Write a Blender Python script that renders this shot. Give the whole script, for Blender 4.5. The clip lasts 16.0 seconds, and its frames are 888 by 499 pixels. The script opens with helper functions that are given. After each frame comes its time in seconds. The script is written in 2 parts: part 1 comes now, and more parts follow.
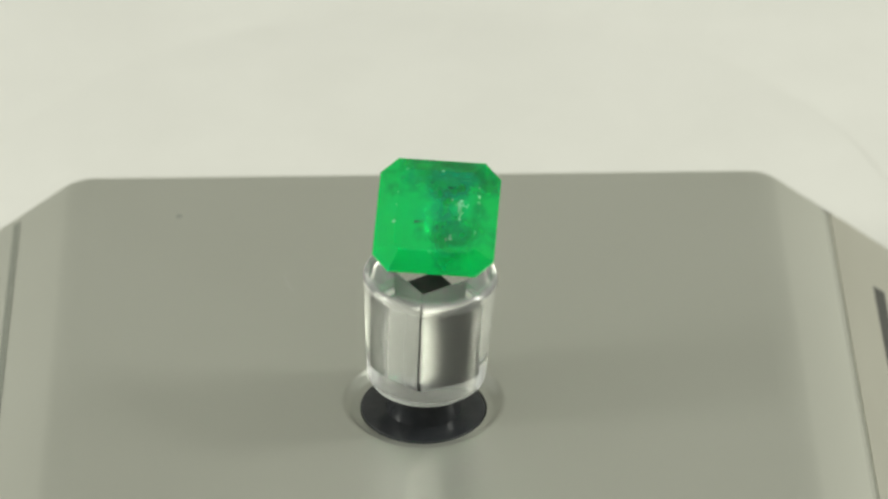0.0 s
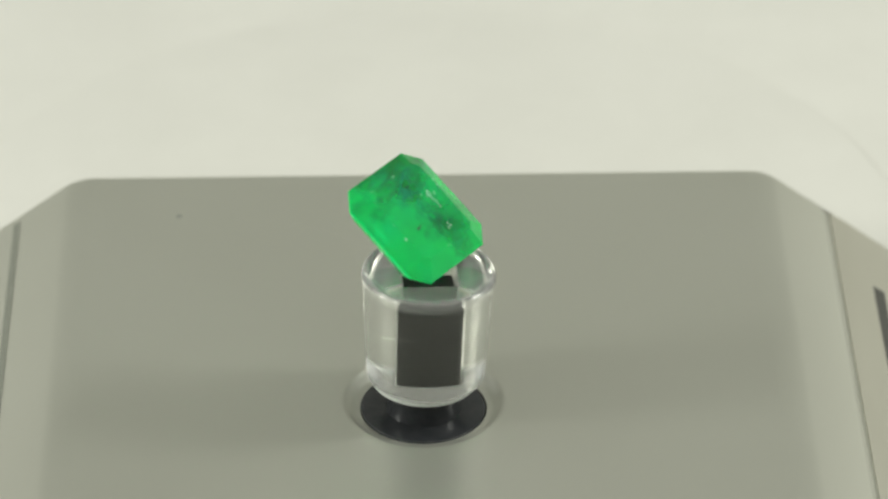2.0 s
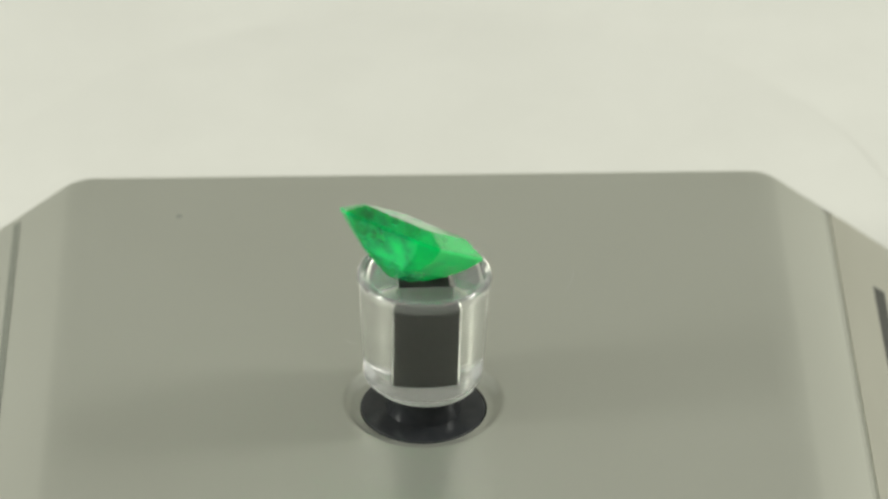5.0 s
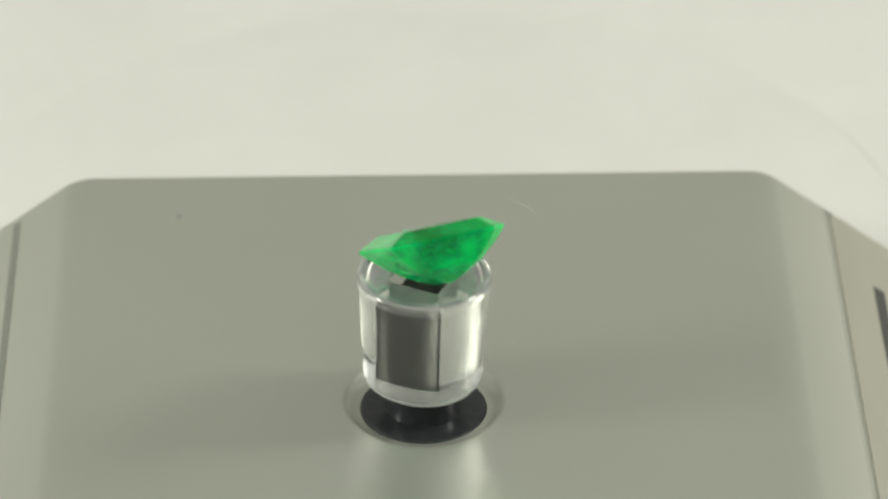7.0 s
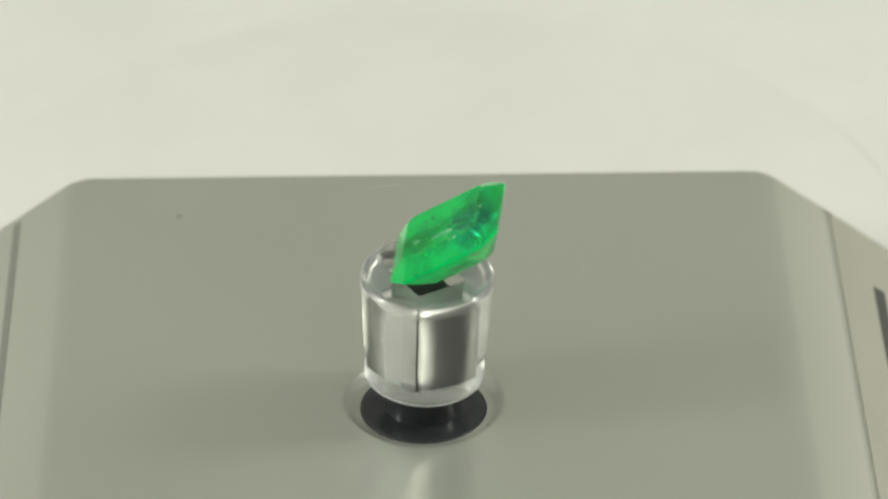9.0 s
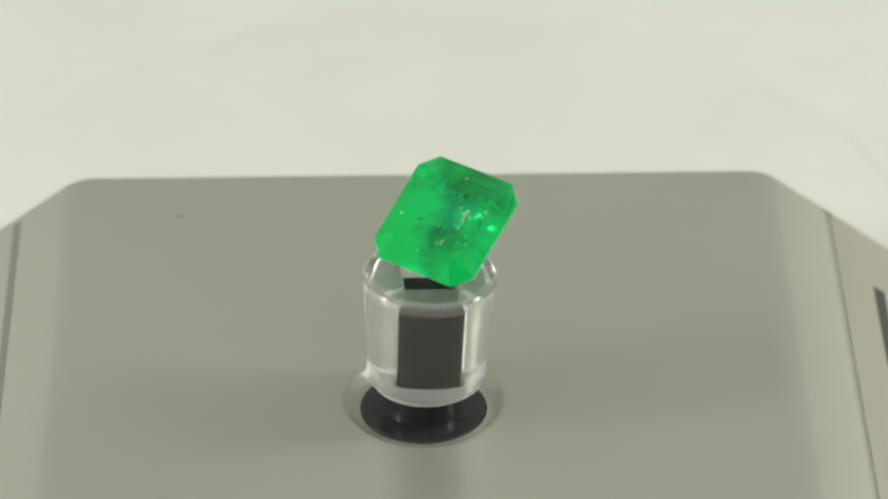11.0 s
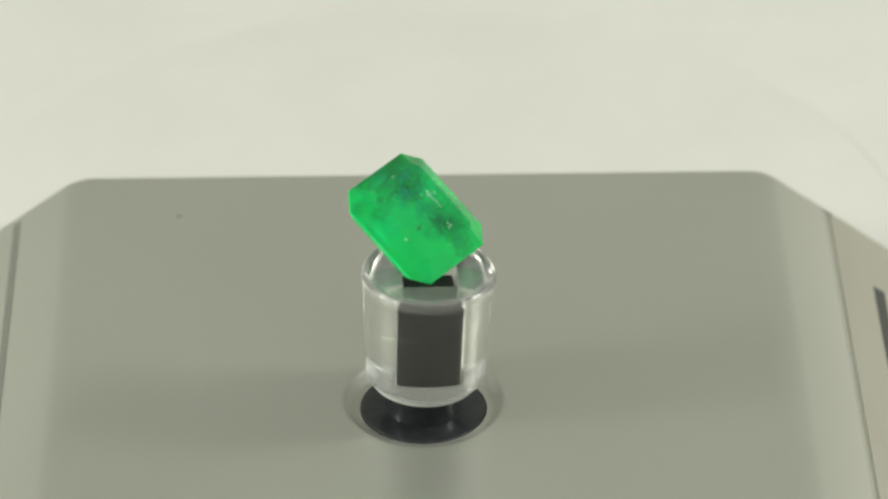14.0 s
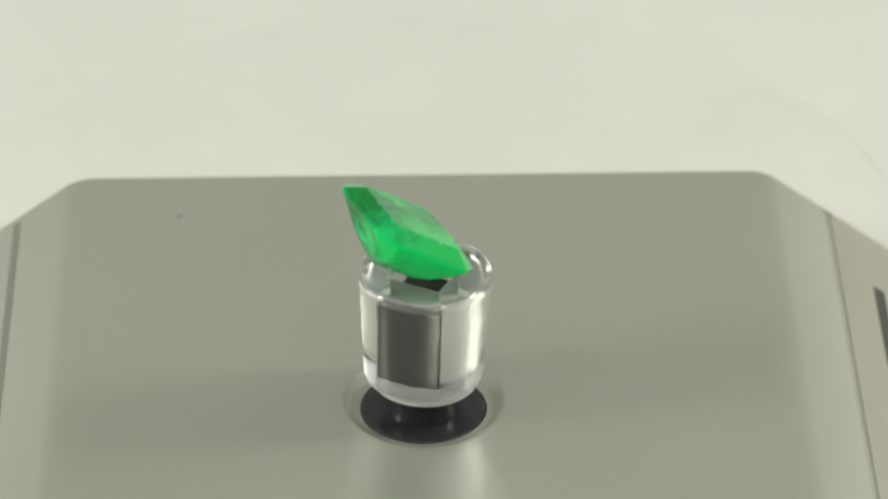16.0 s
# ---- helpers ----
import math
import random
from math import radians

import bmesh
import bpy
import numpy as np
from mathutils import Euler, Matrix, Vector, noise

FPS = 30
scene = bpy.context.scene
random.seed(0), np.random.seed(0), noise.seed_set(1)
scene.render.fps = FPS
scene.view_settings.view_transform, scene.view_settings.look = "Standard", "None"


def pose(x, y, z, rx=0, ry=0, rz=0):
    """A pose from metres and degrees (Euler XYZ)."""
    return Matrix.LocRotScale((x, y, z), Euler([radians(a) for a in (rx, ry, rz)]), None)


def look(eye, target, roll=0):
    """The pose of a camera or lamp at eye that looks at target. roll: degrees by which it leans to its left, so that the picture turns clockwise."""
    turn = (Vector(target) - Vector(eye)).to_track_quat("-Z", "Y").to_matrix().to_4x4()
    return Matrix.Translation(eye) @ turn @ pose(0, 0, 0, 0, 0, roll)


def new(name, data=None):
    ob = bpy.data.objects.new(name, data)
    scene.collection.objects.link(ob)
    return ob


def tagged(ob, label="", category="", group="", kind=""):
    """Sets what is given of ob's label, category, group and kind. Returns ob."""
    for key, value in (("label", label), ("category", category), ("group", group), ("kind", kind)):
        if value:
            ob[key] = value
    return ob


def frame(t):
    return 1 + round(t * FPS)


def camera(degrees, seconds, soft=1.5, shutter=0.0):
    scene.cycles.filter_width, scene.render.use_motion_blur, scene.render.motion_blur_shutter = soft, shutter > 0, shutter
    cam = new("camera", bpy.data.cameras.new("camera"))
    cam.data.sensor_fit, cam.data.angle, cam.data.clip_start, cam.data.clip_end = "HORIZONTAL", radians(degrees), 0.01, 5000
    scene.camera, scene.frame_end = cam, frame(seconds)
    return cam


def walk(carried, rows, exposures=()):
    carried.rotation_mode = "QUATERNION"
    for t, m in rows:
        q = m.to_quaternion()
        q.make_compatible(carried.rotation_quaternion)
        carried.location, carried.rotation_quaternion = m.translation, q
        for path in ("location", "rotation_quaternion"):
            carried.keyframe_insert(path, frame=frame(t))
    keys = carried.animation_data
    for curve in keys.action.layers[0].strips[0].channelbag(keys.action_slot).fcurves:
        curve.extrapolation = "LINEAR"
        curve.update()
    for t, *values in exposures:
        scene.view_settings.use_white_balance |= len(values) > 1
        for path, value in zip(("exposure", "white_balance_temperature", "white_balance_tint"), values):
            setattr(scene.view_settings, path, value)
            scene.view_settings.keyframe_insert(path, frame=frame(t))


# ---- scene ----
# ---- the camera: fixed, a long lens looking down on the stand ----
PITCH = 32.79
MM = 0.001
FOCAL = 5115 / math.tan(radians(PITCH))          # in widths of 1/1568 of the picture
DEGREES = 2 * math.degrees(math.atan(784 / FOCAL))
AWAY = FOCAL * 12 / 232 * MM
cam = camera(DEGREES, 16.0, soft=2.4)
_p = radians(PITCH)
ahead, above = Vector((0, math.cos(_p), -math.sin(_p))), Vector((0, math.sin(_p), math.cos(_p)))
EYE = -(ahead * AWAY + Vector((1, 0, 0)) * (-36 / FOCAL * AWAY) - above * (265.5 / FOCAL * AWAY))
cam.data.dof.use_dof, cam.data.dof.focus_distance, cam.data.dof.aperture_fstop = True, AWAY, 30.0
walk(cam, [(0.0, look(EYE, EYE + ahead)), (16.0, look(EYE, EYE + ahead))], exposures=[(0.0, 0.0), (16.0, 0.0)])

# ---- light: soft white room light, one round lamp on each side, an added soft top light ----
world = bpy.data.worlds.new("room_light")
scene.world = world
world.use_nodes = True
world.node_tree.nodes["Background"].inputs["Color"].default_value = (0.98, 1.0, 0.91, 1)
world.node_tree.nodes["Background"].inputs["Strength"].default_value = 0.56


def lamp(name, azimuth, elevation, distance, watts, size):
    a, e = radians(azimuth), radians(elevation)
    at = Vector((math.cos(a) * math.cos(e), math.sin(a) * math.cos(e), math.sin(e))) * distance + Vector((0, 0, 0.018))
    data = bpy.data.lights.new(name, "AREA")
    data.shape, data.size, data.energy, data.color = "DISK", size, watts, (0.98, 1.0, 0.90)
    ob = new(name, data)
    ob.matrix_world = look(at, (0, 0, 0.018))
    return ob


# unseen soft light, added to soften shadows and haze the table
lamp("ceiling_light", 18, 54, 0.80, 0.38, 0.36)
lamp("lamp_light", 7, 36.5, 0.45, 0.68, 0.096)
lamp("lamp_light", -170, 21.5, 0.45, 0.84, 0.11)


# ---- materials ----
def material(name):
    m = bpy.data.materials.new(name)
    m.use_nodes = True
    nt = m.node_tree
    return m, nt, nt.nodes["Principled BSDF"]


def node(nt, kind, **values):
    n = nt.nodes.new(kind)
    for key, value in values.items():
        n.inputs[key].default_value = value
    return n


def mottle(nt, bsdf, a, b, scale, detail=4.0, socket="Base Color", stretch=(1, 1, 1)):
    """Mixes two values by noise in the object's own space."""
    co = nt.nodes.new("ShaderNodeTexCoord")
    mp = nt.nodes.new("ShaderNodeMapping")
    mp.inputs["Scale"].default_value = stretch
    nz = node(nt, "ShaderNodeTexNoise", Scale=scale, Detail=detail, Roughness=0.6)
    nt.links.new(co.outputs["Object"], mp.inputs["Vector"])
    nt.links.new(mp.outputs["Vector"], nz.inputs["Vector"])
    ramp = nt.nodes.new("ShaderNodeValToRGB")
    ramp.color_ramp.elements[0].position, ramp.color_ramp.elements[1].position = 0.35, 0.65
    as4 = lambda v: (*v, 1) if isinstance(v, tuple) else (v, v, v, 1)
    ramp.color_ramp.elements[0].color, ramp.color_ramp.elements[1].color = as4(a), as4(b)
    nt.links.new(nz.outputs["Fac"], ramp.inputs["Fac"])
    if socket:
        nt.links.new(ramp.outputs["Color"], bsdf.inputs[socket])
    return nz, ramp


def bumped(nt, bsdf, source, strength, distance):
    b = node(nt, "ShaderNodeBump", Strength=strength, Distance=distance)
    nt.links.new(source, b.inputs["Height"])
    nt.links.new(b.outputs["Normal"], bsdf.inputs["Normal"])


def mat_paper():
    m, nt, b = material("white_paper")
    nz, _ = mottle(nt, b, (0.80, 0.79, 0.74), (0.83, 0.82, 0.77), 60)
    b.inputs["Roughness"].default_value = 0.9
    bumped(nt, b, nz.outputs["Fac"], 0.1, 0.0002)
    return m


def mat_steel():
    m, nt, b = material("satin_steel")
    b.inputs["Metallic"].default_value = 0.72
    mottle(nt, b, (0.645, 0.65, 0.58), (0.665, 0.67, 0.60), 30, detail=1.5)
    nz, _ = mottle(nt, b, 0.33, 0.37, 25, detail=1.5, socket="Roughness")
    return m


def mat_black():
    m, nt, b = material("black_plastic")
    nz, _ = mottle(nt, b, (0.030, 0.032, 0.036), (0.042, 0.044, 0.048), 500)
    mottle(nt, b, 0.18, 0.26, 300, socket="Roughness")
    return m


def mat_dull_black():
    m, nt, b = material("dull_black_rubber")
    mottle(nt, b, (0.012, 0.012, 0.011), (0.024, 0.022, 0.020), 900)
    b.inputs["Roughness"].default_value = 0.7
    return m


def mat_neck():
    m, nt, b = material("satin_black")
    mottle(nt, b, (0.030, 0.032, 0.036), (0.040, 0.042, 0.046), 700)
    b.inputs["Roughness"].default_value = 0.24
    return m


def mat_acrylic():
    m, nt, b = material("clear_acrylic")
    b.inputs["Transmission Weight"].default_value = 1.0
    b.inputs["IOR"].default_value = 1.49
    b.inputs["Base Color"].default_value = (0.985, 0.995, 0.985, 1)
    mottle(nt, b, 0.01, 0.05, 200, socket="Roughness")
    wave = node(nt, "ShaderNodeTexNoise", Scale=350, Detail=1.0)
    co = nt.nodes.new("ShaderNodeTexCoord")
    nt.links.new(co.outputs["Object"], wave.inputs["Vector"])
    bumped(nt, b, wave.outputs["Fac"], 0.12, 0.00015)
    return m


def mat_cut_acrylic(name, rough, clear):
    """Clear acrylic with a sawn or rubbed surface."""
    m, nt, b = material(name)
    b.inputs["Transmission Weight"].default_value = 1.0
    b.inputs["IOR"].default_value = 1.49
    b.inputs["Base Color"].default_value = (0.985, 0.995, 0.985, 1)
    b.inputs["Transmission Weight"].default_value = clear
    mottle(nt, b, rough * 0.8, rough * 1.2, 120, socket="Roughness", stretch=(1, 1, 0.15))
    return m


def mat_emerald(name, gloss, clear, tint):
    """Green beryl with random cloud; a bluish, clear band off its middle and bright, cloudy sides paint in its play of
    light.
    """
    m, nt, b = material(name)
    co = nt.nodes.new("ShaderNodeTexCoord")
    split = nt.nodes.new("ShaderNodeSeparateXYZ")
    nt.links.new(co.outputs["Object"], split.inputs["Vector"])

    def maths(kind, p, q):
        n = nt.nodes.new("ShaderNodeMath")
        n.operation = kind
        for k, v in enumerate((p, q)):
            if isinstance(v, (int, float)):
                n.inputs[k].default_value = v
            else:
                nt.links.new(v, n.inputs[k])
        return n.outputs["Value"]

    nz = node(nt, "ShaderNodeTexNoise", Scale=230, Detail=3.0, Roughness=0.6)
    nt.links.new(co.outputs["Object"], nz.inputs["Vector"])
    # band and rise put the stone's darker middle and back into its colour
    off = maths("ABSOLUTE", maths("SUBTRACT", split.outputs["X"], 1.1 * MM), 0.0)
    band = maths("DIVIDE", maths("SUBTRACT", 4.2 * MM, off), 6.0 * MM)
    rise = maths("MULTIPLY", split.outputs["Y"], 0.07 / MM)
    shade_and_cloud = maths("ADD", maths("ADD", band, rise), maths("MULTIPLY", maths("SUBTRACT", nz.outputs["Fac"], 0.5), 3.0))
    for socket, lo, hi in (("Base Color", (0.0, 1.0, 0.24, 1), (0.0, 0.55, 0.29, 1)), ("Transmission Weight", (clear[1],) * 3 + (1,), (clear[0],) * 3 + (1,))):
        ramp = nt.nodes.new("ShaderNodeValToRGB")
        ramp.color_ramp.interpolation = "EASE"
        ramp.color_ramp.elements[0].color, ramp.color_ramp.elements[1].color = lo, hi
        nt.links.new(shade_and_cloud, ramp.inputs["Fac"])
        nt.links.new(ramp.outputs["Color"], b.inputs[socket])
    b.inputs["IOR"].default_value = 1.57
    b.inputs["Roughness"].default_value = 0.03
    b.inputs["Subsurface Weight"].default_value = 0.3
    b.inputs["Subsurface Radius"].default_value = (0.1, 1.0, 0.4)
    b.inputs["Subsurface Scale"].default_value = 0.003
    b.inputs["Specular IOR Level"].default_value = gloss
    b.inputs["Specular Tint"].default_value = tint
    scratch = node(nt, "ShaderNodeTexNoise", Scale=700, Detail=3.0)
    nt.links.new(co.outputs["Object"], scratch.inputs["Vector"])
    bumped(nt, b, scratch.outputs["Fac"], 0.10, 0.00006)
    return m


def mat_flake(name, color, rough):
    m, nt, b = material(name)
    mottle(nt, b, tuple(c * 0.8 for c in color), color, 2500)
    b.inputs["Roughness"].default_value = rough
    return m


def mat_dimmed_slope():
    # warm grey, with the lower slope's weaker light put into the colour
    m, nt, b = material("dimmed_warm_grey")
    b.inputs["Metallic"].default_value = 0.6
    mottle(nt, b, (0.56, 0.545, 0.465), (0.61, 0.60, 0.52), 60, detail=3, stretch=(1, 0.2, 1))
    b.inputs["Roughness"].default_value = 0.42
    return m


def mat_plaster():
    m, nt, b = material("grey_plaster")
    nz, _ = mottle(nt, b, (0.47, 0.47, 0.44), (0.53, 0.53, 0.50), 12)
    b.inputs["Roughness"].default_value = 0.9
    return m


def mat_fabric():
    m, nt, b = material("grey_fabric")
    mottle(nt, b, (0.30, 0.30, 0.29), (0.36, 0.355, 0.34), 40)
    b.inputs["Roughness"].default_value = 1.0
    return m


PAPER, STEEL, BLACK, RUBBER, NECK = mat_paper(), mat_steel(), mat_black(), mat_dull_black(), mat_neck()
# the rubbed edge's white share also paints in the highlights along the chamfers
BORE, RUBBED = mat_cut_acrylic("bored_acrylic", 0.20, 0.98), mat_cut_acrylic("rubbed_whitened_edge", 0.22, 0.68)
SAWN = mat_cut_acrylic("sawn_acrylic_foot", 0.18, 0.94)
MILKY = mat_cut_acrylic("hazy_acrylic_rim", 0.10, 0.86)
ACRYLIC, EMERALD, FABRIC = mat_acrylic(), mat_emerald("polished_emerald", 0.50, (0.95, 0.64), (0.60, 1, 0.82, 1)), mat_fabric()
# cloudier copy for below the girdle; reflections tinted green to mute the plate's grey sheen
EMERALD_BELOW = mat_emerald("green_sheen_emerald", 0.30, (0.90, 0.35), (0.05, 1, 0.40, 1))
GREY = mat_flake("mid_grey", (0.26, 0.27, 0.23), 0.6)
DIMMED_SLOPE = mat_dimmed_slope()
# colour of the right strip, standing in for the darkness of a slot
STRIP = mat_flake("dark_grey_slot_shade", (0.085, 0.085, 0.075), 0.6)
SPECK = mat_flake("pale_grime", (0.36, 0.37, 0.33), 0.6)
PAD = mat_flake("pale_reflector", (0.74, 0.77, 0.74), 0.4)
LINT = mat_flake("white_lint", (0.85, 0.85, 0.82), 0.6)
PLASTER = mat_plaster()
WHITE_FLAKE = mat_flake("pale_inclusion", (0.40, 0.85, 0.58), 0.15)
VEIL = mat_flake("cloudy_veil", (0.03, 0.95, 0.32), 0.3)
DARK_FLAKE = mat_flake("dark_inclusion", (0.01, 0.05, 0.03), 0.4)


# ---- mesh helpers ----
def mesh_object(name, bm, mat, parent=None, label="", smooth=None):
    bmesh.ops.recalc_face_normals(bm, faces=bm.faces)
    me = bpy.data.meshes.new(name)
    bm.to_mesh(me)
    bm.free()
    me.materials.append(mat)
    if smooth:
        for poly in me.polygons:
            poly.use_smooth = True
        me.set_sharp_from_angle(angle=radians(smooth))
    ob = new(name, me)
    if parent:
        ob.parent = parent
    if label:
        tagged(ob, label=label)
    return ob


part = mesh_object


def skin(bm, loops, close=True):
    """Quads between successive loops of equal length."""
    for lo, hi in zip(loops, loops[1:]):
        n = len(lo)
        for i in range(n if close else n - 1):
            bm.faces.new((lo[i], lo[(i + 1) % n], hi[(i + 1) % n], hi[i]))


def ring(bm, r, z, n=128, shape=None, turn=0.0):
    out = []
    for i in range(n):
        a = 2 * math.pi * i / n
        rr = r if shape is None else min(r / max(abs(math.cos(a)), abs(math.sin(a))), 1.3803 * r)
        out.append(bm.verts.new((rr * math.cos(a + turn) * MM, rr * math.sin(a + turn) * MM, z * MM)))
    return out


def lathe(profile, n=128, cap_start=True, cap_end=True):
    bm = bmesh.new()
    loops = [ring(bm, r, z, n) for r, z in profile]
    skin(bm, loops)
    if cap_start:
        bm.faces.new(loops[0])
    if cap_end:
        bm.faces.new(loops[-1])
    return bm


# ---- setting: white paper sweep on a bench, and the walls before and behind it ----
def sweep():
    bm = bmesh.new()
    prof = [(-0.9, -0.0121), (0.45, -0.0121)]
    prof += [(0.45 + 0.2 * math.sin(a), 0.1879 - 0.2 * math.cos(a)) for a in np.linspace(0.1, 1.15, 12)]
    inner = [[bm.verts.new((x, y, z)) for y, z in prof] for x in (-0.7, 0.7)]
    outer = [[bm.verts.new((x, y + 0.004 * (z > 0), z - 0.004)) for y, z in prof] for x in (-0.7, 0.7)]
    skin(bm, [inner[0], inner[1]], close=False)
    skin(bm, [outer[0], outer[1]], close=False)
    skin(bm, [inner[0], outer[0]], close=False)
    skin(bm, [inner[1], outer[1]], close=False)
    return tagged(mesh_object("backdrop", bm, PAPER, smooth=40), label="seamless cream white paper sweep under the display", category="backdrop", kind="structure")


def slab(name, lo, hi, mat, label, bevel=0.0):
    bm = bmesh.new()
    bmesh.ops.create_cube(bm, size=1)
    for v in bm.verts:
        v.co = Vector([l + (h - l) * (c + 0.5) for l, h, c in zip(lo, hi, v.co)])
    if bevel:
        bmesh.ops.bevel(bm, geom=bm.edges[:], offset=bevel, segments=2, affect="EDGES")
    return tagged(mesh_object(name, bm, mat), label=label, category="wall", kind="structure")


sweep()
slab("floor", (-0.75, -0.91, -0.06), (0.75, 0.66, -0.0164), PLASTER, "plain grey bench top under the paper sweep")
slab("wall_north", (-0.75, 0.66, -0.02), (0.75, 0.70, 1.0), PLASTER, "plain light grey wall behind the paper sweep")
slab("wall_south", (-0.73, -0.95, -0.02), (0.73, -0.91, 0.9), FABRIC, "dim grey fabric wall of the room")


# ---- round sheet of white card under the back of the plate ----
def card():
    bm = lathe([(49.3, -12.10), (49.5, -12.07), (49.52, -11.95), (49.45, -11.86), (49.3, -11.83)], n=192)
    ob = tagged(mesh_object("backdrop_disc", bm, PAPER, smooth=40), label="round white card lying on the paper, under the plate", category="card", kind="structure")
    ob.location = (0, 0.0428, 0)
    return ob


card()


# ---- satin steel top with folded sides and a dished hole ----
PLATE_TURN = radians(1.25)


def steel_top():
    top = new("display_plate")
    tagged(top, label="satin stainless steel display plate with folded sloping sides", category="plate")
    top.matrix_world = Matrix.Rotation(PLATE_TURN, 4, "Z")
    bm = bmesh.new()
    half_x, left_x, back, front, n = 32.59, 31.69, 38.9, -38.9, 128
    # dished hole: the sheet rolls down towards the spindle
    prof = [(5.77, -1.9), (5.77, -0.88), (5.82, -0.82), (6.0, -0.80), (6.2, -0.77), (6.4, -0.70), (6.6, -0.58), (6.8, -0.42), (7.0, -0.24), (7.16, -0.12), (7.32, -0.045), (7.46, -0.010), (7.6, -0.001), (7.75, 0.0)]
    loops = [ring(bm, r, z, n) for r, z in prof]
    skin(bm, loops)
    edge = []
    for i in range(n):
        a = 2 * math.pi * i / n
        c, s = math.cos(a), math.sin(a)
        k = min((half_x if c > 0 else left_x) / abs(c) if abs(c) > 1e-6 else 1e9, (back if s > 0 else -front) / abs(s) if abs(s) > 1e-6 else 1e9)
        edge.append((k * c, k * s))
    for cx in (-left_x, half_x):
        for cy in (front, back):
            i = round(math.atan2(cy, cx) / (2 * math.pi) * n) % n
            edge[i] = (cx, cy)
    outer = [bm.verts.new((x * MM, y * MM, 0)) for x, y in edge]
    skin(bm, [loops[-1], outer])
    sheet = part("top_sheet", bm, STEEL, top, "flat grey satin steel sheet", smooth=35)
    for poly in sheet.data.polygons:
        poly.use_smooth = poly.center.xy.length < 7.7 * MM
    # folded sides: a rounded fold, two sloping faces and a seam
    fold = [(32.59 + 5.17 * math.sin(a), -5.17 * (1 - math.cos(a))) for a in np.linspace(0, radians(36.4), 8)]
    side_prof = fold + [(40.4, -4.50), (45.0, -7.85), (50.0, -11.45)]
    left_prof = fold + [(40.1, -4.28), (45.0, -7.85), (50.0, -11.45)]
    left_prof = [(x - 0.9, z) for x, z in left_prof]
    seam_prof = fold + [(39.9, -4.14), (40.3, -4.52), (40.62, -4.74), (40.82, -5.02), (40.95, -5.0)]
    lower_prof = [(40.95, -5.0), (41.05, -4.92), (43.0, -6.30), (45.0, -7.85), (50.0, -11.45)]
    for side, prof in ((-1, left_prof), (1, seam_prof), (1, lower_prof)):
        bm = bmesh.new()
        rows = [[bm.verts.new((side * x * MM, y * MM, z * MM)) for x, z in prof] for y in (front, 0.0, back)]
        skin(bm, rows, close=False)
        # the lower right slope is a separate piece, coloured darker to look less lit
        if prof is lower_prof:
            part("edge_trim", bm, DIMMED_SLOPE, top, "lower slope in warm grey, darkened to look less lit", smooth=8)
        else:
            part("folded_side", bm, STEEL, top, "sloping steel side folded down from the sheet", smooth=8)
    # dark strip on each slope; the right one paints in the shade of a slot
    for side, a0, y1 in ((-1, 39.15, 37.9), (1, 44.5, 29.5)):
        bm = bmesh.new()
        for x0, x1, y0, yy in ((a0, a0 + (0.7 if side < 0 else 1.2), -37.0, y1),):
            z = lambda x: -4.50 - (x - 40.4 + (0.9 if side < 0 else 0)) * 0.735
            vs = [[bm.verts.new((side * x * MM, y * MM, (z(x) + dz) * MM)) for x, dz in ((x0, -0.1), (x0, 0.05), (x1, 0.05), (x1, -0.1))] for y in (y0, yy)]
            skin(bm, vs)
            bm.faces.new(vs[0]), bm.faces.new(vs[1])
        part("rubber_strip", bm, STRIP if side > 0 else GREY, top, "dark strip painted in for a shaded slot in the sloping side" if side > 0 else "grey strip in the sloping side")
    # a small speck of grime on the sheet
    bm = lathe([(0.30, 0.0), (0.24, 0.03), (0.1, 0.05)], n=12)
    part("grime_speck", bm, SPECK, top, "faint grey speck of grime").matrix_basis = pose(-23.2 * MM, 31.8 * MM, 0)
    # back and front skirts, rolled over at the top
    across = [(0.9 - x, z) for x, z in reversed(side_prof)] + side_prof
    for y, sgn in ((back, 1), (front, -1)):
        bm = bmesh.new()
        rows = []
        for out, drop in ((0.0, 0.0), (0.18, -0.05), (0.32, -0.18), (0.38, -0.36)):
            rows.append([bm.verts.new((x * MM, (y + sgn * out) * MM, (z + drop) * MM)) for x, z in across])
        rows.append([bm.verts.new((x * MM, (y + sgn * 0.38) * MM, -11.83 * MM)) for x, z in across])
        skin(bm, rows, close=False)
        part("skirt", bm, STEEL, top, smooth=50)
    return top


steel_top()


# ---- black spindle that carries the stand ----
HOLE = 2.47
HOLE_TURN = radians(34.5)


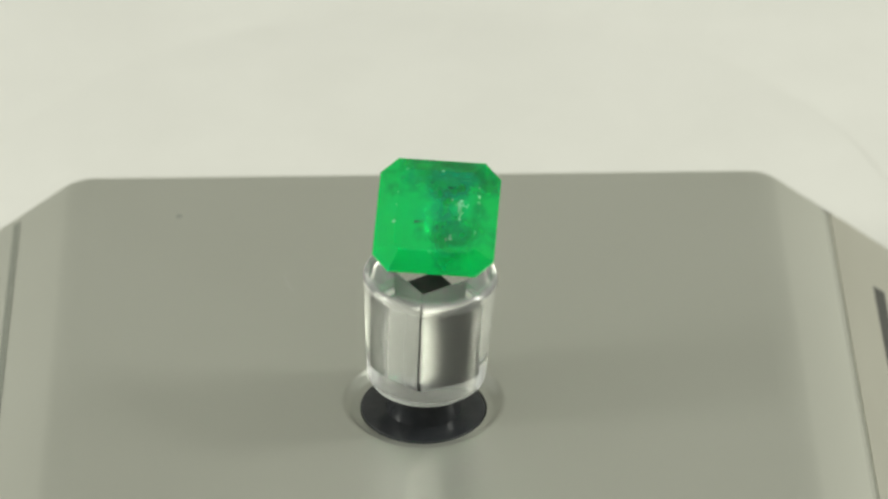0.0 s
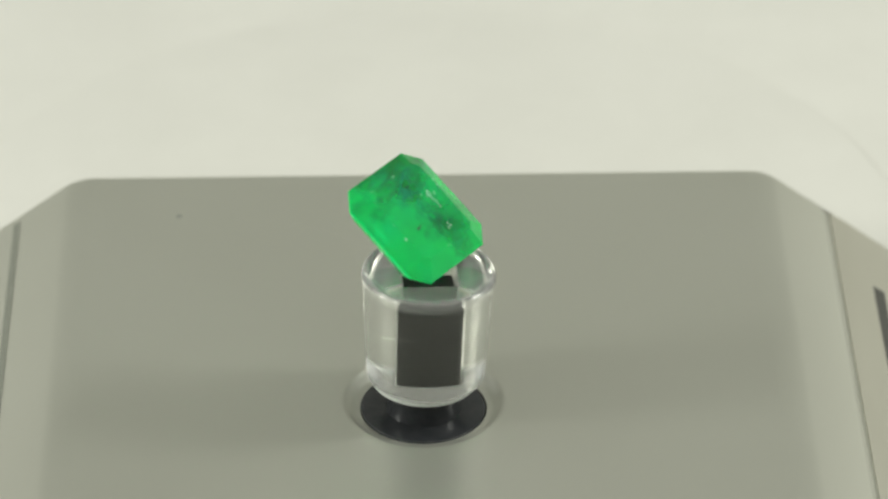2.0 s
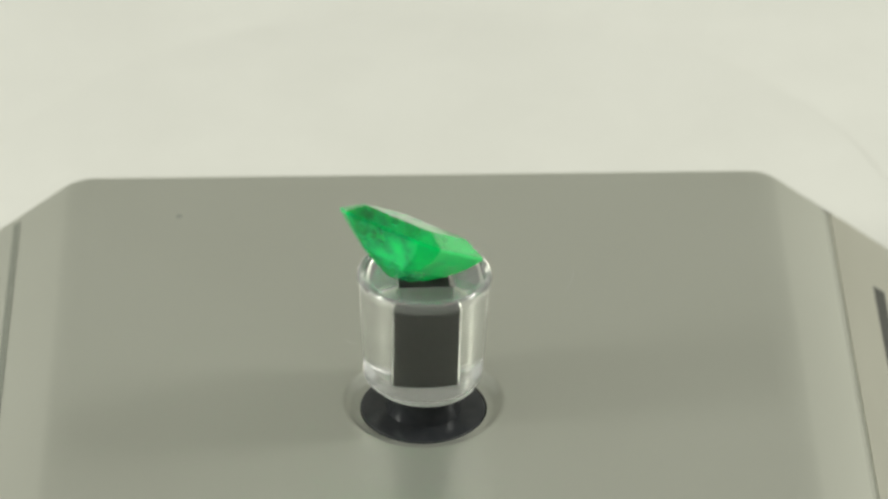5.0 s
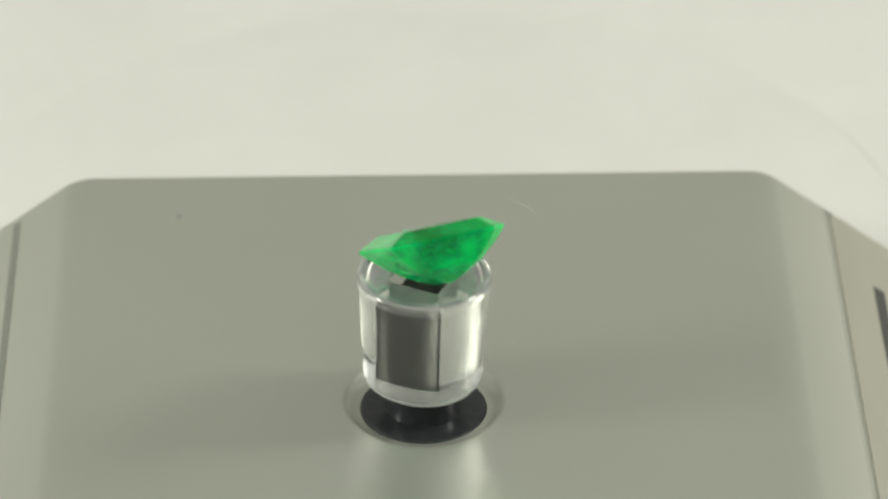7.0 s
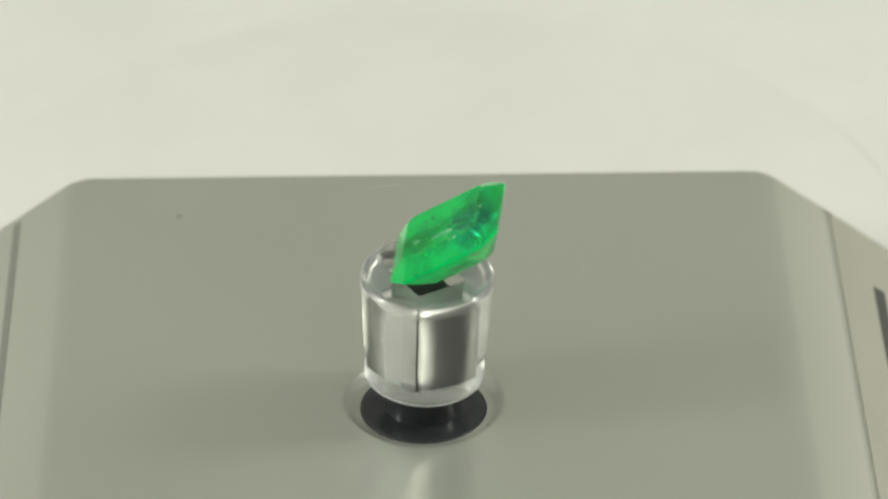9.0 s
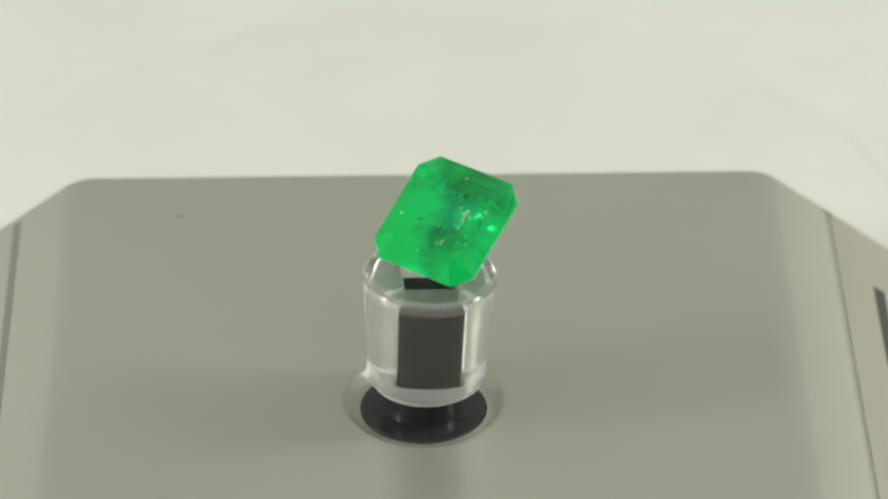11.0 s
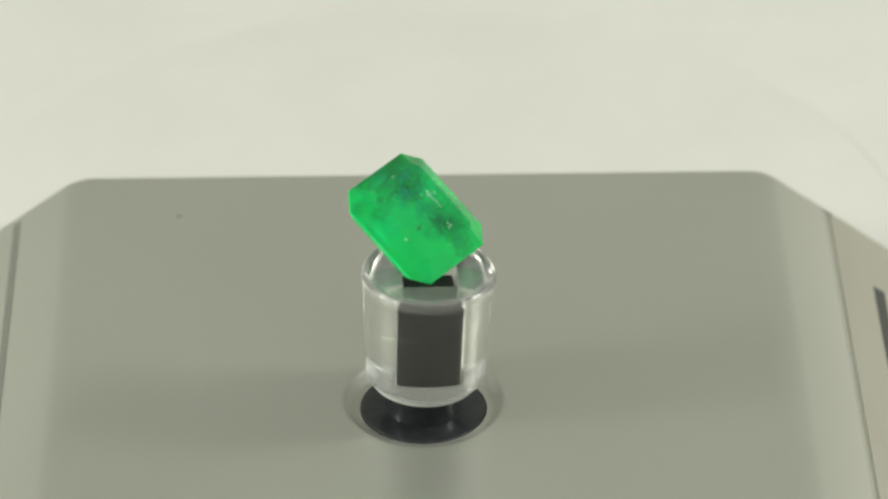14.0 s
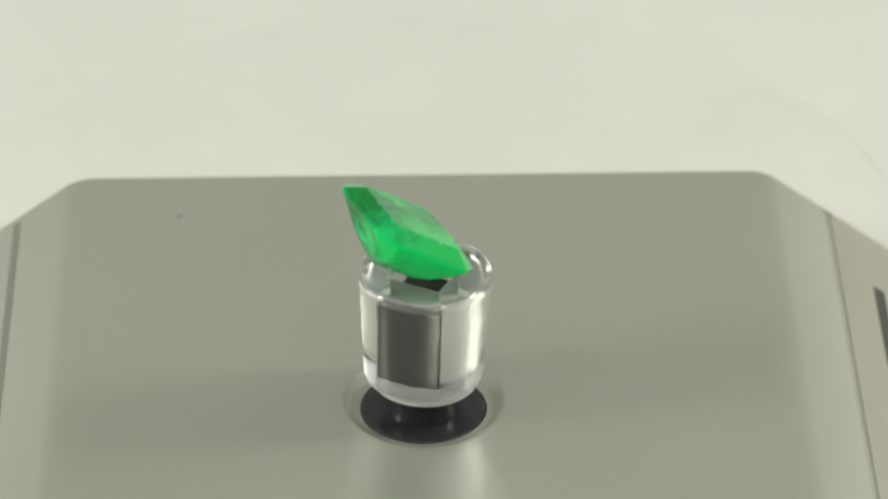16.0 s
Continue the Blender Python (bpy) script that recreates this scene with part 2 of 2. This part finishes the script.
def spindle():
    ob = new("turntable_spindle")
    tagged(ob, label="glossy black spindle with a domed disc, turning in the plate", category="spindle")
    part("disc", lathe([(5.70, -1.9), (5.74, -0.95), (5.73, -0.84), (5.69, -0.76), (5.60, -0.71), (5.45, -0.69), (3.9, -0.67)]), BLACK, ob, "flat glossy black disc", smooth=25)
    part("neck", lathe([(3.44, -0.69), (3.40, -0.5), (3.40, 2.0), (3.58, 2.3), (4.0, 2.42), (4.3, 2.46), (4.35, 2.5)]), NECK, ob, "round satin black neck", smooth=40)
    # added pad, kept pale so that it reflects light up into the stand
    part("pad", lathe([(4.75, 2.5), (4.86, 2.56), (4.9, 2.7), (4.86, 2.82), (4.76, 2.86)]), PAD, ob, "pale pad added under the clear stand to brighten it", smooth=40)
    bm = bmesh.new()
    loops = [ring(bm, r, z, 64, "square", HOLE_TURN) for r, z in ((2.40, 3.84), (2.43, 3.94), (2.43, 11.75), (2.35, 11.9))]
    skin(bm, loops)
    bm.faces.new(loops[0]), bm.faces.new(loops[-1])
    part("post", bm, RUBBER, ob, "square black post inside the clear stand").matrix_basis = pose(0.135 * MM, 0, 0, 0, 0.6, 0)
    # two pale scratches across one face of the post
    post = ob.children[-1]
    for across, z, long, slant in ((0.35, 10.1, 0.62, 3), (-0.45, 8.9, 0.5, 9)):
        bm = bmesh.new()
        rim = [(-long, 0.0), (-long * 0.3, -0.010), (long * 0.5, -0.007), (long, 0.0), (long * 0.4, 0.008), (-long * 0.4, 0.006)]
        lo = [bm.verts.new((x * MM, -0.004 * MM, y * MM)) for x, y in rim]
        hi = [bm.verts.new((x * MM, 0.004 * MM, y * MM)) for x, y in rim]
        skin(bm, [lo, hi])
        bm.faces.new(lo), bm.faces.new(hi)
        part("scratch", bm, GREY, post, "pale scratch").matrix_basis = pose(0, 0, 0, 0, 0, -55.5) @ pose(across * MM, -2.433 * MM, z * MM, 0, -slant, 0)
    return ob


SPINDLE = spindle()


# ---- clear acrylic stand with a square bore ----
def stand():
    n = 256
    bm = bmesh.new()
    prof = [(5.00, 0.0), (5.22, 0.06), (5.38, 0.22), (5.44, 0.45), (5.47, 0.9), (5.63, 4.0), (5.79, 7.2), (5.87, 9.0), (5.95, 9.7), (6.03, 10.2), (6.06, 10.45), (6.05, 10.65), (6.00, 10.83), (5.91, 10.98), (5.79, 11.09), (5.64, 11.15), (5.45, 11.17), (5.2, 11.15)]
    loops = [ring(bm, r, z, n) for r, z in prof]
    bore = [ring(bm, r, z, n, "square", HOLE_TURN) for r, z in ((HOLE + 0.13, 10.95), (HOLE, 10.82), (HOLE, 0.95), (HOLE - 0.06, 0.88))]
    # start the bore's loops where the outer loops start
    k = round((HOLE_TURN % (2 * math.pi)) / (2 * math.pi) * n)
    bore = [b[-k:] + b[:-k] for b in bore]
    skin(bm, loops + bore)
    bm.faces.new(bore[-1]), bm.faces.new(loops[0])
    thing = new("gem_stand")
    tagged(thing, label="clear round acrylic gem stand with a square bore", category="stand")
    ob = part("body", bm, ACRYLIC, thing, "clear acrylic cylinder with rubbed rims and whitened edges", smooth=12)
    ob.data.materials.append(BORE)
    ob.data.materials.append(RUBBED)
    ob.data.materials.append(MILKY)
    ob.data.materials.append(SAWN)
    for poly in ob.data.polygons:
        r, z = poly.center.xy.length / MM, poly.center.z / MM
        if r < HOLE * 1.42 and abs(poly.normal.z) < 0.3 and 0.3 < z < 10.7:
            poly.material_index = 1
        elif z > 10.1 and r > 5.3:
            poly.material_index = 3
        elif z < 0.03 or (r < 0.5 and z < 1.0):
            poly.material_index = 4
        # edges and bore chamfer: rubbed, and whitened in place of their highlights
        elif 0.2 < abs(poly.normal.z) < 0.97 and (r > 5 or z > 10.5):
            poly.material_index = 2
    # dark dirt caught low down in two corners of the bore
    for az, tall in ((-100.5, 1.7), (-10.5, 1.9)):
        bm = bmesh.new()
        rows = []
        for k, (w, d) in enumerate(((0.10, 0.03), (0.14, 0.04), (0.09, 0.03), (0.06, 0.02), (0.02, 0.01))):
            z = 1.0 + tall * k / 4
            rows.append([bm.verts.new((x * MM, y * MM, z * MM)) for x, y in ((3.33, -w + 0.06), (3.42 + d, -w * 0.5 + 0.06), (3.42 + d, w * 0.4 + 0.06), (3.33, w + 0.06))])
        skin(bm, rows)
        bm.faces.new(rows[0]), bm.faces.new(rows[-1])
        part("dirt_mark", bm, RUBBER, thing, "dark dirt in a corner of the bore").matrix_basis = pose(0, 0, 0, 0, 0, az)
    # two fine fibres of lint that cling to the rim and stick out
    for az0, az1, reach, high, long, thick in ((182, 198.5, 13.3, 1.0, 3.6, 0.014), (86, 93, 13.9, 0.4, 1.4, 0.013)):
        bm = bmesh.new()
        rows = []
        steps = 28
        for k in range(steps + 1):
            f = k / steps
            if f < 0.5:
                g = f / 0.5
                r, a, w = 5.9 + (reach - 5.9) * g ** 0.8, az0 + (az1 - az0 - math.degrees(long / 2 / reach)) * g, 0.003
                z = 11.02 + high * math.sin(g * 1.5)
            else:
                g = (f - 0.5) / 0.5
                r, a, w = reach + 0.08 * math.sin(g * 3.1), az1 + math.degrees(long / reach) * (g - 0.5), 0.003 + thick * math.sin(math.pi * g) ** 0.6
                z = 11.02 + high + 0.12 * g
            c, s = math.cos(radians(a)), math.sin(radians(a))
            rows.append([bm.verts.new(((r + w * u) * c * MM, (r + w * u) * s * MM, (z + w * v) * MM)) for u, v in ((1, 0), (0, 1), (-1, 0), (0, -1))])
        skin(bm, rows)
        bm.faces.new(rows[0]), bm.faces.new(rows[-1])
        part("lint_fibre", bm, LINT, thing, "fine pale fibre of lint")
    return thing


STAND = stand()


# ---- the emerald: step-cut octagon ----
GEM_A, GEM_B, GEM_C = 5.455, 5.554, 1.547


def octagon(bm, a, b, c, z, dx=0.0, dy=0.0):
    pts = [(-a + c, -b), (a - c, -b), (a, -b + c), (a, b - c), (a - c, b), (-a + c, b), (-a, b - c), (-a, -b + c)]
    return [bm.verts.new(((x + dx) * MM, (y + dy) * MM, z * MM)) for x, y in pts]


def shard(rnd, size):
    """A thin ragged flake."""
    bm = bmesh.new()
    n = 7
    rim = [(math.cos(2 * math.pi * i / n) * size * rnd.uniform(0.5, 1.1), math.sin(2 * math.pi * i / n) * size * rnd.uniform(0.15, 0.75)) for i in range(n)]
    lo = [bm.verts.new((x * MM, y * MM, -0.012 * MM)) for x, y in rim]
    hi = [bm.verts.new((x * 0.8 * MM, y * 0.8 * MM, (0.02 + rnd.uniform(0, 0.04)) * MM)) for x, y in rim]
    skin(bm, [lo, hi])
    bm.faces.new(lo), bm.faces.new(hi)
    return bm


def emerald():
    ob = new("emerald")
    tagged(ob, label="translucent green step-cut emerald lying tilted on a clear stand", category="gemstone")
    bm = bmesh.new()
    a, b, c = GEM_A, GEM_B, GEM_C
    steps = [(0.665, 0.71, 0.37, 1.16, 0, 0.1), (0.985, 0.985, 0.985, 0.20, 0, 0), (1, 1, 1, 0.13, 0, 0), (1, 1, 1, -0.14, 0, 0),
             (0.83, 0.82, 0.80, -1.27, -0.18, -0.05), (0.55, 0.62, 0.55, -2.65, -0.27, -0.08), (0.30, 0.45, 0.32, -3.5, -0.33, -0.10), (0.05, 0.31, 0.05, -4.10, -0.367, -0.104)]
    loops = [octagon(bm, a * sx, b * sy, c * sc, z, dx, dy) for sx, sy, sc, z, dx, dy in steps]
    skin(bm, loops)
    bm.faces.new(loops[0]), bm.faces.new(loops[-1])
    # slightly worn facet edges
    bmesh.ops.bevel(bm, geom=[e for e in bm.edges if e.calc_length() > 0.3 * MM], offset=0.07 * MM, segments=2, affect="EDGES", clamp_overlap=True)
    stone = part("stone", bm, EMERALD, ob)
    # facets below the girdle take the copy with the green-tinted reflections
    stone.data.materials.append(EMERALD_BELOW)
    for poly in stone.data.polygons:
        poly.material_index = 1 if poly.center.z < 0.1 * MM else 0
    rnd = random.Random(5)
    pale = [(3.2, -3.4, 0.6), (2.9, -3.0, 0.8), (-2.1, -2.4, 0.8), (-4.1, -4.2, 0.1), (-3.6, 1.4, 0.5), (4.4, -2.4, 0.4), (-0.5, 4.3, 0.35)]
    # a feather of broken flakes that reaches the table, then loose specks
    for i in range(46):
        k = rnd.choice((0.05, 0.12, 0.15, 0.30, 0.40, 0.52, 0.64)) + rnd.gauss(0, 0.05)
        wide = 0.34 if k < 0.25 else 0.13
        pale.append((2.0 + 0.45 * k + rnd.gauss(-0.1, wide), 1.3 - 2.7 * k + rnd.gauss(0, 0.10), 1.15 - abs(rnd.gauss(0, 0.03))))
    for i in range(4):
        pale.append((1.4 + rnd.gauss(0, 0.3), -2.55 + rnd.gauss(0, 0.16), 1.15))
    for i in range(40):
        pale.append((rnd.uniform(-3.8, 3.8), rnd.uniform(-4.0, 3.8), rnd.uniform(-0.8, 0.85)))
    # chips worn along the edges of the table
    tx, ty = a * 0.665, b * 0.71
    for i in range(18):
        f = rnd.uniform(-0.85, 0.85)
        x, y = rnd.choice(((tx, ty * f + 0.1), (tx, ty * f + 0.1), (tx, ty * f + 0.1), (tx * f, -ty + 0.1), (-tx, ty * f + 0.1), (tx * f, ty + 0.1)))
        pale.append((x + rnd.gauss(0, 0.07), y + rnd.gauss(0, 0.07), 1.11))
    for x, y, z in pale:
        part("inclusion", shard(rnd, rnd.uniform(0.05, 0.13) + 0.18 * rnd.random() ** 3), WHITE_FLAKE, stone, "pale inclusion flake").matrix_basis = pose(x * MM, y * MM, z * MM, rnd.uniform(-14, 14) if z > 1.0 else rnd.uniform(-40, 40), rnd.uniform(-14, 14) if z > 1.0 else rnd.uniform(-40, 40), rnd.uniform(0, 360))
    # cloudy veils just under the surface
    for i in range(44):
        x, y = rnd.uniform(-3.3, 3.3), rnd.uniform(-3.4, 3.2)
        part("inclusion", shard(rnd, rnd.uniform(0.3, 0.75)), VEIL, stone, "cloudy green veil").matrix_basis = pose(x * MM, y * MM, rnd.uniform(-1.4, 0.8) * MM, rnd.uniform(-50, 50), rnd.uniform(-50, 50), rnd.uniform(0, 360))
    for x, y, z, size in ((-1.72, -1.07, 1.13, 0.40), (-1.30, -0.98, 1.12, 0.22), (4.75, -3.3, 0.42, 0.09), (4.55, -3.55, 0.48, 0.08), (4.2, -3.2, 0.4, 0.2), (-0.6, 2.9, 0.9, 0.22), (1.0, 2.6, 0.6, 0.3), (-2.4, 2.2, 0.2, 0.35)):
        part("inclusion", shard(rnd, size), DARK_FLAKE, stone, "dark inclusion flake").matrix_basis = pose(x * MM, y * MM, z * MM, rnd.uniform(-5, 5), rnd.uniform(-5, 5), rnd.uniform(-30, 30))
    return ob


GEM = emerald()


# ---- what moves: stand, spindle and stone turn together ----
def motions():
    times = [round(0.1 * i, 1) for i in range(161)]
    lean = pose(0, 0, 0, 0, 1.5, 0)
    wobble = pose(0.165 * MM, 0, 2.93 * MM, 0, 0.6, 0)
    rest = pose(0.740 * MM, 1.740 * MM, 18.66 * MM) @ pose(0, 0, 0, 0, 0, -6.266) @ pose(0, 0, 0, 33.492, 0, 0) @ pose(0, 0, 0, 0, 0, 0.922)
    walk(SPINDLE, [(t, lean @ pose(0, 0, 0, 0, 0, 30 * t)) for t in times])
    walk(STAND, [(t, lean @ pose(0, 0, 0, 0, 0, 30 * t) @ wobble) for t in times])
    walk(GEM, [(t, lean @ pose(0, 0, 0, 0, 0, 30 * t) @ rest) for t in times])


motions()
